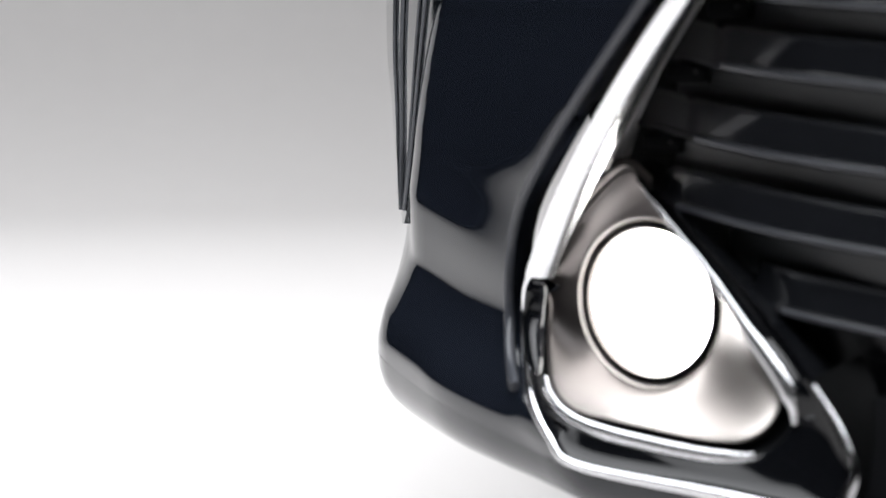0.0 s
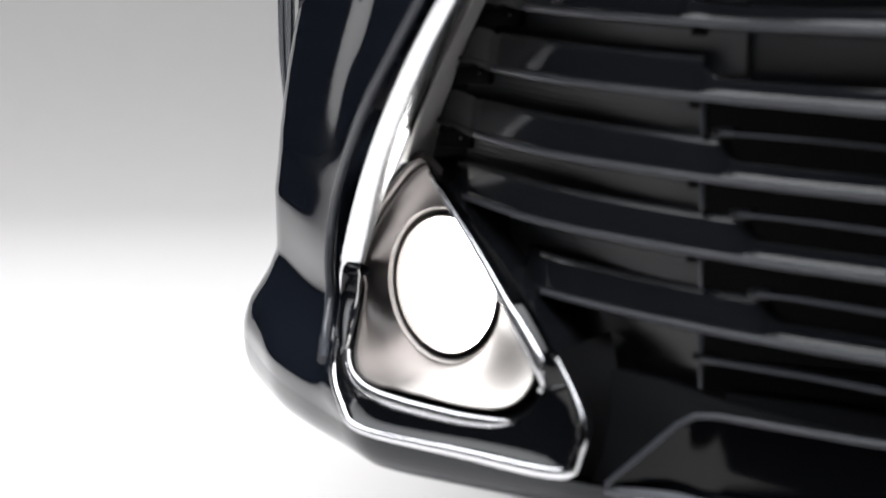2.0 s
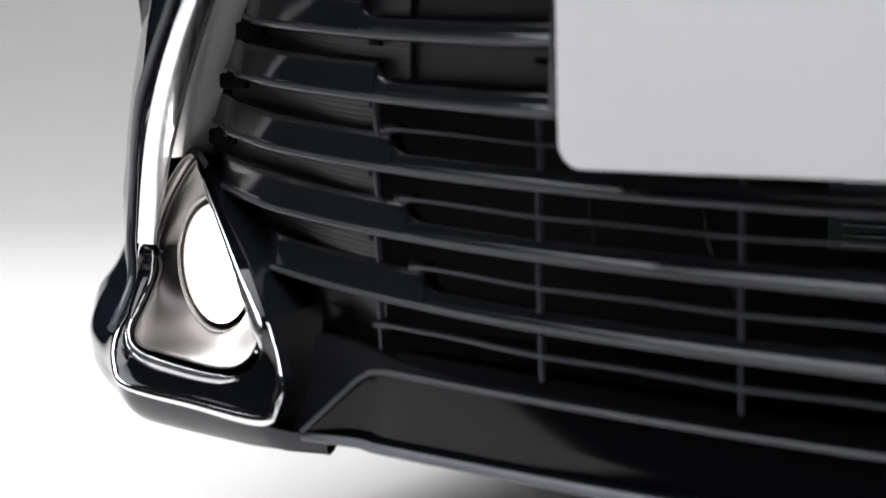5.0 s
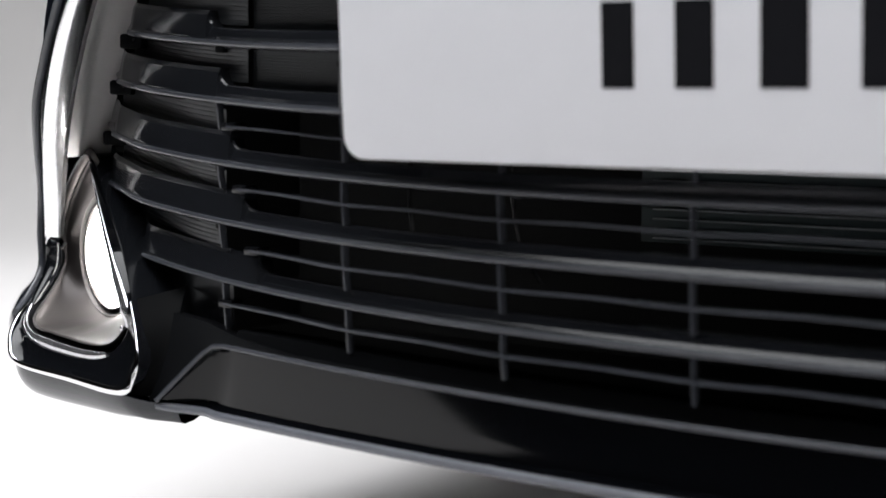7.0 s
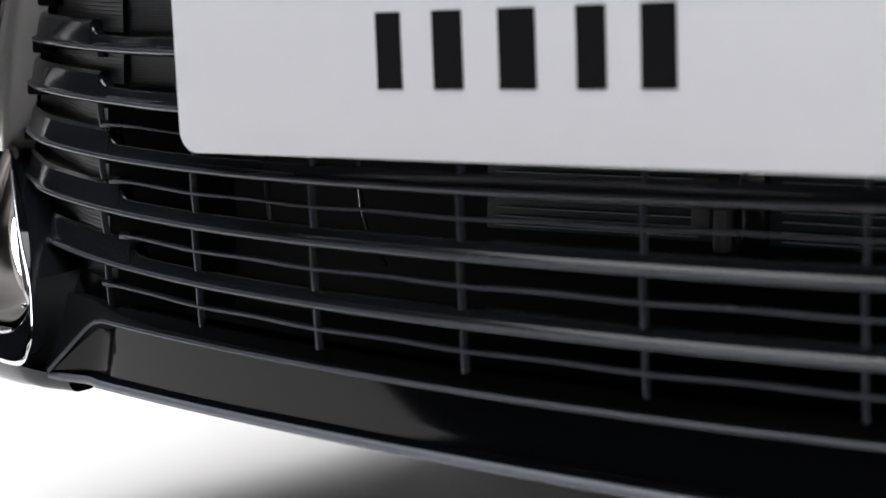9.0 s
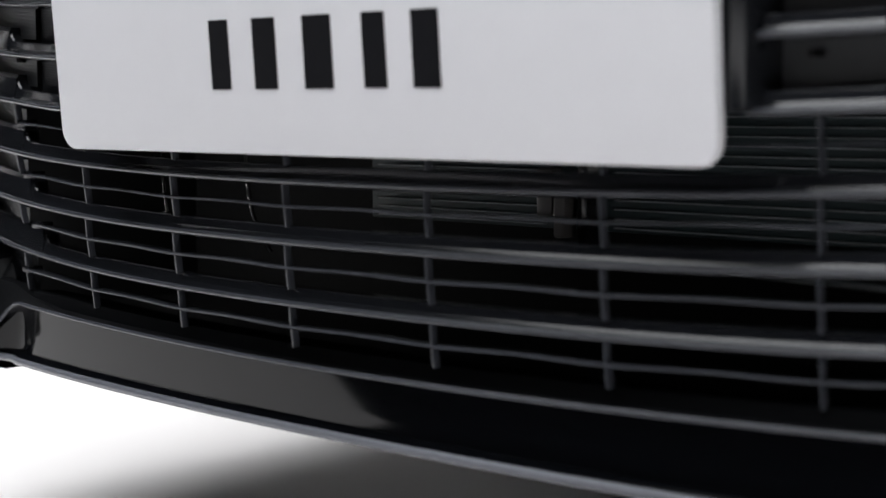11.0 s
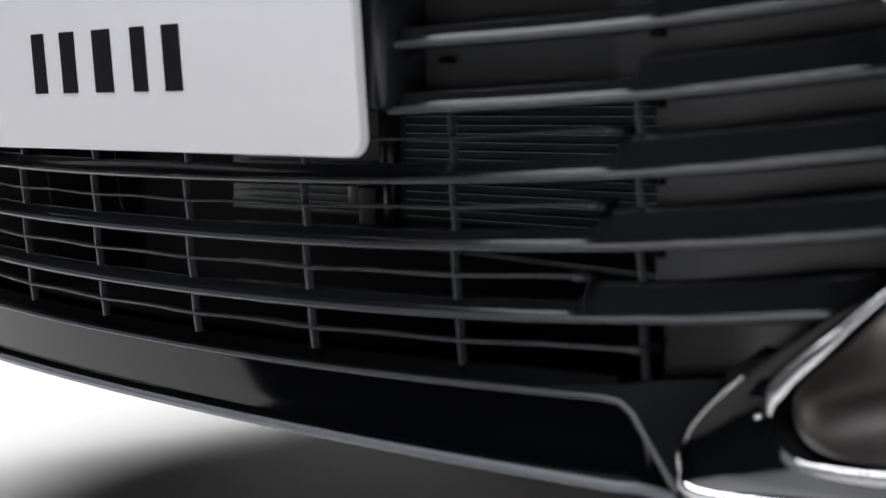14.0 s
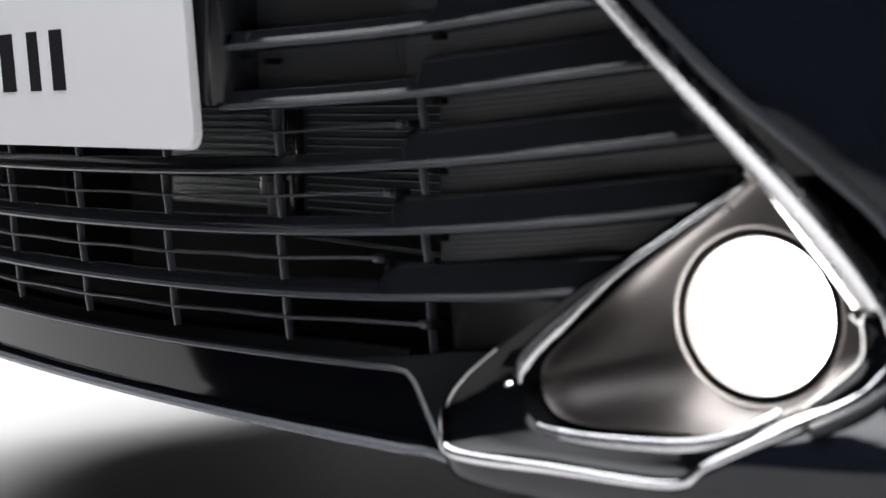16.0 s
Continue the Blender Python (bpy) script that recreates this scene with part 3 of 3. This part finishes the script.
def trim_strips():
    n = 90
    zs = np.linspace(0.328, 0.620, n)
    o, i, k = (at_heights(p, zs) for p in (STRIP_OUT, STRIP_IN, STRIP_BACK))
    k = k - [0.001, 0.006, 0]
    rows = [o + [0.0005, 0.012, 0], o + [0.0003, 0.002, 0], 0.95 * o + 0.05 * i + [0, -0.0004, 0], 0.8 * o + 0.2 * i + [0, -0.0009, 0], 0.55 * o + 0.45 * i + [0, -0.0013, 0], 0.28 * o + 0.72 * i + [0, -0.0010, 0], 0.05 * o + 0.95 * i + [0, -0.0002, 0],
            0.90 * i + 0.10 * k + [-0.0008, 0, 0], 0.5 * i + 0.5 * k + [-0.0008, 0, 0], 0.1 * i + 0.9 * k + [-0.0008, 0, 0], k, k + [0.004, 0.008, 0]]
    rows = np.array(rows).transpose(1, 0, 2)
    verts, faces = grid(rows[:, :7])
    both("chrome_strip", verts, faces, SILVER, car, "polished chrome strip beside the grille", sharp=50)
    both("strip_end", [tuple(p) for p in rows[0]], [tuple(range(len(rows[0])))], SILVER, car)
    verts, faces = grid(rows[:, 6:])
    both("strip_return", verts, faces, RETURN, car, "polished chrome return of the strip", sharp=50)
    # satin side panel next to the slats
    zs = np.linspace(0.390, 0.615, 72)
    k, e = at_heights(STRIP_BACK, zs) + [-0.0025, -0.004, 0], at_heights(SLAT_ENDS, zs)
    rows = [k + [0.004, 0.008, 0], k, 0.7 * k + 0.3 * e + [0, 0.0002, 0], 0.35 * k + 0.65 * e + [0, 0.0006, 0], 0.06 * k + 0.94 * e, e + [-0.0004, 0.003, 0], e + [-0.001, 0.025, 0]]
    verts, faces = grid(rows)
    both("side_panel", verts, faces, PANEL, car, "satin smoked chrome panel beside the slats")


trim_strips()

PLAN = spline([(0.36, 0.012, 0), (0.45, 0.028, 0), (0.50, 0.042, 0), (0.555, 0.062, 0), (0.60, 0.0865, 0), (0.645, 0.1257, 0), (0.68, 0.1594, 0), (0.72, 0.1982, 0), (0.76, 0.2375, 0), (0.785, 0.2635, 0), (0.802, 0.291, 0), (0.818, 0.3245, 0), (0.84, 0.372, 0), (0.864, 0.420, 0), (0.871, 0.440, 0), (0.868, 0.460, 0), (0.855, 0.480, 0), (0.83, 0.50, 0)], 400)[:, :2]
EDGE = [(0.600, 0.0600, 0.2440), (0.617, 0.067, 0.2555), (0.6365, 0.089, 0.2690), (0.6555, 0.124, 0.2845), (0.6645, 0.1445, 0.303), (0.6655, 0.1450, 0.329), (0.6575, 0.139, 0.364), (0.6325, 0.114, 0.3975), (0.6055, 0.0895, 0.428), (0.5815, 0.0750, 0.4555), (0.5610, 0.0645, 0.480), (0.5345, 0.0545, 0.515), (0.4985, 0.0445, 0.560), (0.4565, 0.0365, 0.620)]


def body_rows():
    rows = []
    edge = spline(EDGE, 110)
    for b in edge:
        at = np.argmin(np.hypot(PLAN[:, 0] - b[0], PLAN[:, 1] - b[1]))
        off = b[:2] - PLAN[at]
        zr = 0.260 + (b[2] - 0.244) * 0.985
        row = []
        for s in np.linspace(0, 1, 40):
            q = at + (len(PLAN) - 1 - at) * s
            i = int(q)
            way = PLAN[min(i + 3, 399)] - PLAN[max(i - 3, 0)]
            way = way / np.linalg.norm(way)
            out = np.array([way[1], -way[0]])
            xy = np.array([np.interp(q, range(400), PLAN[:, 0]), np.interp(q, range(400), PLAN[:, 1])]) + off * (1 - s) ** 2
            z = b[2] + (zr - b[2]) * s
            w = step(0.02, 0.30, s)
            zf = z + 0.030 * max(0.0, 1 - s / 0.55) * step(0.262, 0.300, z) * (1 - step(0.36, 0.44, z))
            flare = float(np.interp(zf, [0.244, 0.252, 0.260, 0.275, 0.300, 0.322, 0.340, 0.365, 0.40, 0.45, 0.62], [0.0200, 0.0198, 0.0190, 0.0155, 0.0092, 0.0040, 0.0012, -0.0010, -0.0042, -0.0115, -0.0430]))
            flare -= float(np.interp(zf, [0.28, 0.30, 0.322, 0.34, 0.365, 0.39], [0, 0.0030, 0.0045, 0.0022, -0.0010, 0])) * (1 - step(0.45, 0.75, s))
            flare -= 0.002 * step(0.02, 0.30, s) * (1 - step(0.58, 0.72, s)) * step(0.335, 0.275, z)
            flare -= 0.50 * max(flare, 0.0) * step(0.60, 0.80, s)
            xy = xy + out * (w * flare)
            row.append((xy[0], xy[1], z))
        rows.append(row)
    return rows


def bumper():
    rows = body_rows()
    strips = [[(r[0][0] - 0.003, r[0][1] + 0.016, r[0][2]), (r[0][0] - 0.0025, r[0][1] + 0.010, r[0][2]), (r[0][0] - 0.002, r[0][1] + 0.005, r[0][2]), (r[0][0], r[0][1] + 0.001, r[0][2])] + r[1:] for r in rows]
    verts, faces = grid(strips)
    both("bumper_corner", verts, faces, PAINT, car, "glossy black-blue painted bumper corner", sharp=70)
    # the painted edge's reflection is put into the bead's grey colour
    bead = [(r[0][0] + 0.0035, r[0][1] - 0.0005, r[0][2]) for r in rows[14:]]
    verts, faces = tube(bead, 0.0032, 10)
    both("edge_bead", verts, faces, BEAD_SHEEN, car, "dark rounded edge beside the chrome strip, its reflection painted grey")
    # valance under the fog lamp and round the corner
    path = [(0.434, 0.0500, 0.2350), (0.452, 0.0405, 0.2375), (0.468, 0.0335, 0.2410), (0.53, 0.0455, 0.2415), (0.59, 0.0575, 0.2430)] + [tuple(p) for p in rows[0][1:]]
    path = spline(path, 90)
    # upright before the lamp, tucked under round the corner
    front = np.array([(-0.0020, 0.0004), (0.0, 0.0002), (-0.0004, -0.0020), (-0.0020, -0.0055), (-0.0048, -0.0090), (-0.0090, -0.0120), (-0.017, -0.0145), (-0.04, -0.0165), (-0.12, -0.0170)])
    rear = np.array([(-0.0010, 0.0002), (0.0, 0.0), (-0.0002, -0.0030), (-0.0012, -0.0060), (-0.0032, -0.0088), (-0.0064, -0.0114), (-0.0110, -0.0136), (-0.022, -0.0160), (-0.12, -0.0170)])
    rows2 = []
    for i, p in enumerate(path):
        way = path[min(i + 1, 89)] - path[max(i - 1, 0)]
        out = np.array([way[1], -way[0]]) / np.hypot(way[0], way[1])
        w = 1.0 + 0.35 * step(0, 9, i)
        tall, tuck = w * (1 + 1.3 * step(8, 60, i)), 1 + 1.6 * step(12, 40, i)
        rows2.append([(p[0] + out[0] * o * tuck, p[1] + out[1] * o * tuck, p[2] + h * tall) for o, h in front + (rear - front) * step(10, 30, i)])
    verts, faces = grid(rows2)
    both("valance", verts, faces, PAINT, car, "glossy black lower bumper edge", sharp=60)


bumper()


def chin():
    xs = np.linspace(0, 0.392, 36)
    lip = [(x, 0.0205 + 0.165 * x * x + 0.10 * x**4, 0.2712 + 0.043 * x * x) for x in xs] + [(0.4035, 0.0505, 0.2765), (0.412, 0.0500, 0.2715), (0.424, 0.0475, 0.2600), (0.4365, 0.0450, 0.2480), (0.4470, 0.0435, 0.2380)]
    low = [(x * 1.025, 0.0215 + 0.16 * x * x + 0.12 * x**4, 0.2325 + 0.008 * x * x) for x in xs] + [(0.412, 0.0530, 0.2340), (0.422, 0.0525, 0.2342), (0.432, 0.0505, 0.2345), (0.441, 0.0475, 0.2350), (0.4485, 0.0445, 0.2360)]
    lip, low = np.array(lip), np.array(low)
    k = len(lip)
    depth = np.r_[np.ones(len(xs)), [0.95, 0.8, 0.55, 0.3, 0.1]]
    fade = np.array([[0, 1, 0]]) * depth[:, None]
    rise = np.array([[0, 0, 1]]) * np.interp(lip[:, 0], [0, 0.33, 0.40, 0.45], [0.0115, 0.0115, 0.009, 0.003])[:, None]
    top = [lip + fade * 0.034 + rise * 0.9, lip + fade * 0.0150 + rise, lip + fade * 0.0125 + rise * 0.90, lip + fade * 0.0105 + rise * 0.15, lip + fade * 0.0080 + rise * 0.02, lip + rise * 0.02, lip + [0, 0.0001, -0.0008]]
    sheets = [lip + [0, 0.0001, -0.0008], lip + fade * 0.0008 - [0, 0, 0.0016], lip + fade * 0.0085 - [0, 0, 0.0020],
              0.93 * lip + 0.07 * low + fade * 0.0101, 0.86 * lip + 0.14 * low + fade * 0.0101, 0.78 * lip + 0.22 * low + fade * 0.0101, 0.70 * lip + 0.30 * low + fade * 0.0101, 0.60 * lip + 0.40 * low + fade * 0.0101, 0.50 * lip + 0.50 * low + fade * 0.0101, 0.40 * lip + 0.60 * low + fade * 0.0101, 0.28 * lip + 0.72 * low + fade * 0.0101, 0.17 * lip + 0.83 * low + fade * 0.0102, 0.09 * lip + 0.91 * low + fade * 0.0101,
              0.06 * lip + 0.94 * low + fade * 0.0024, low + [0, -0.0010, 0.0002], low + [0, -0.0010, -0.0014], low + [0, 0.0006, -0.0032], low + [0, 0.0045, -0.0046], low + [0, 0.05, -0.0070], low + [0, 0.25, -0.0070]]
    for name, stack, mat, text in (("chin_spoiler", sheets, GLOSS, "gloss black recessed chin with a rounded lower edge"), ("grille_sill", top, MATTE, "black plastic sill under the grille")):
        n = k if name == "chin_spoiler" else len(xs)
        rows = [[(-s[i][0], s[i][1], s[i][2]) for s in stack] for i in range(n - 1, 0, -1)] + [[tuple(s[i]) for s in stack] for i in range(n)]
        verts, faces = grid(rows)
        mesh_object(name, verts, faces, mat, car, text, sharp=42)
    # beads along the upper and lower edge of the chin, their reflections painted as grey
    for name, run, r, off in (("lip_bead", lip, 0.0017, (0, 0.0, 0.0004)), ("chin_bead", low, 0.0030, (0, 0.0012, -0.0008))):
        line = [(-p[0], p[1], p[2]) for p in run[:0:-1]] + [tuple(p) for p in run]
        verts, faces = tube(np.array(line) + off, r, 10)
        mesh_object(name, verts, faces, CHIN_SHEEN if name == "chin_bead" else BEAD_SHEEN, car)
    # block between chin and fog lamp
    base = lip[len(xs) - 7]
    crest = np.array([(base[0], base[1] + 0.0035, base[2] + 0.0010), (0.392, 0.0575, 0.2838), (0.425, 0.0665, 0.2892), (0.4545, 0.0680, 0.2925), (0.4515, 0.0600, 0.2720), (0.4525, 0.0520, 0.2520), (0.4560, 0.0460, 0.2380)])
    foot = np.vstack([lip[len(xs) - 7], lip[len(xs) - 1:]]) + [0, 0.0008, 0.0006]
    rows = [foot, 0.65 * foot + 0.35 * crest + [0, 0.0015, 0], 0.3 * foot + 0.7 * crest + [0, 0.0010, 0], crest, crest + [0.0015, 0.012, -0.001]]
    verts, faces = grid(rows)
    both("corner_web", verts, faces, MATTE, car, "black plastic corner of the sill", sharp=40)
    a = spline([(0.4640, 0.0900, 0.3080), (0.4525, 0.0715, 0.2925), (0.4490, 0.0635, 0.2720), (0.4500, 0.0560, 0.2520), (0.4535, 0.0495, 0.2375)], 16)
    b = spline([(0.4800, 0.0565, 0.3005), (0.4660, 0.0460, 0.284), (0.4585, 0.0400, 0.268), (0.4605, 0.0370, 0.254), (0.4660, 0.0360, 0.241)], 16)
    rows = [a, 0.66 * a + 0.34 * b + [0, 0.006, 0], 0.33 * a + 0.67 * b + [0, 0.006, 0], b + [0, 0.003, 0]]
    verts, faces = grid(rows)
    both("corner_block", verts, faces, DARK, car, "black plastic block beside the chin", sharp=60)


chin()


def headlamps():
    inner = spline([(0.711, 0.190, 0.590), (0.744, 0.238, 0.530), (0.766, 0.270, 0.490), (0.788, 0.302, 0.447), (0.8097, 0.334, 0.4077), (0.831, 0.364, 0.3653), (0.8600, 0.405, 0.3228)], 40)
    rear = spline([(0.900, 0.46, 0.590), (0.897, 0.450, 0.530), (0.895, 0.446, 0.490), (0.8945, 0.447, 0.447), (0.8950, 0.456, 0.4077), (0.887, 0.447, 0.3653), (0.8650, 0.412, 0.3215)], 40)
    rows = []
    for p, q in zip(inner, rear):
        row = []
        for s in np.linspace(0, 1, 12):
            e = (1 - s) * p + s * q
            way = (q - p)[:2] / (np.linalg.norm((q - p)[:2]) + 1e-9)
            out = np.array([way[1], -way[0]])
            e[:2] += out * (0.0020 + 0.06 * np.linalg.norm((q - p)[:2]) * s * (1 - s))
            row.append(e)
        rows.append([row[0] - [out[0] * 0.035, out[1] * 0.035, 0]] + row)
    rows = np.array(rows)
    units = []
    for side in (1, -1):
        u = new("headlamp")
        u.parent = car
        u["label"] = "dark glass headlamp tapering to a point, unlit"
        units.append(u)
    verts, faces = grid(rows)
    both("cover_glass", verts, faces, LAMP_GLASS, tuple(units), sharp=70)
    for c, r in ((3, 0.0016), (4, 0.0012), (7, 0.0022), (9, 0.0016)):
        verts, faces = tube(rows[:38, c] + [0.0006, -0.0006, 0], r, 8)
        both("trim_line", verts, faces, LAMP_RIB, tuple(units))


headlamps()


def shell():
    """The rest of the body, which shades the floor and closes the nose from above."""
    rows = []
    for y, w, top in ((0.02, 0.44, 0.66), (0.05, 0.52, 0.70), (0.12, 0.62, 0.74), (0.25, 0.74, 0.79), (0.45, 0.83, 0.84), (0.80, 0.885, 0.90), (1.3, 0.90, 0.96), (4.4, 0.90, 0.96), (4.6, 0.86, 0.90)):
        rows.append([(-w, y, 0.585), (-w, y, top - 0.10), (-w * 0.94, y, top - 0.02), (-w * 0.6, y, top + 0.01), (0, y, top + 0.02), (w * 0.6, y, top + 0.01), (w * 0.94, y, top - 0.02), (w, y, top - 0.10), (w, y, 0.585)])
    verts, faces = grid(rows)
    mesh_object("bonnet", verts, faces, PAINT, car, "painted bonnet and upper body")
    rows = [[(x, y, z) for x, y in ((0.90, 1.25), (0.902, 2.4), (0.90, 4.4))] for z in (0.23, 0.42, 0.60, 0.88)]
    verts, faces = grid(rows)
    both("side_wall", verts, faces, PAINT, car, "painted body side")
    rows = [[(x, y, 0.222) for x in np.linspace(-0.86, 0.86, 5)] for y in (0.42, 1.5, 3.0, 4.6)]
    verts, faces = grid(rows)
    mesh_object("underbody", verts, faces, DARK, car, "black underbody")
    verts, faces = box(-0.88, 0.88, 4.56, 4.6, 0.22, 0.9, 0.01)
    mesh_object("rear_panel", verts, faces, PAINT, car)


shell()
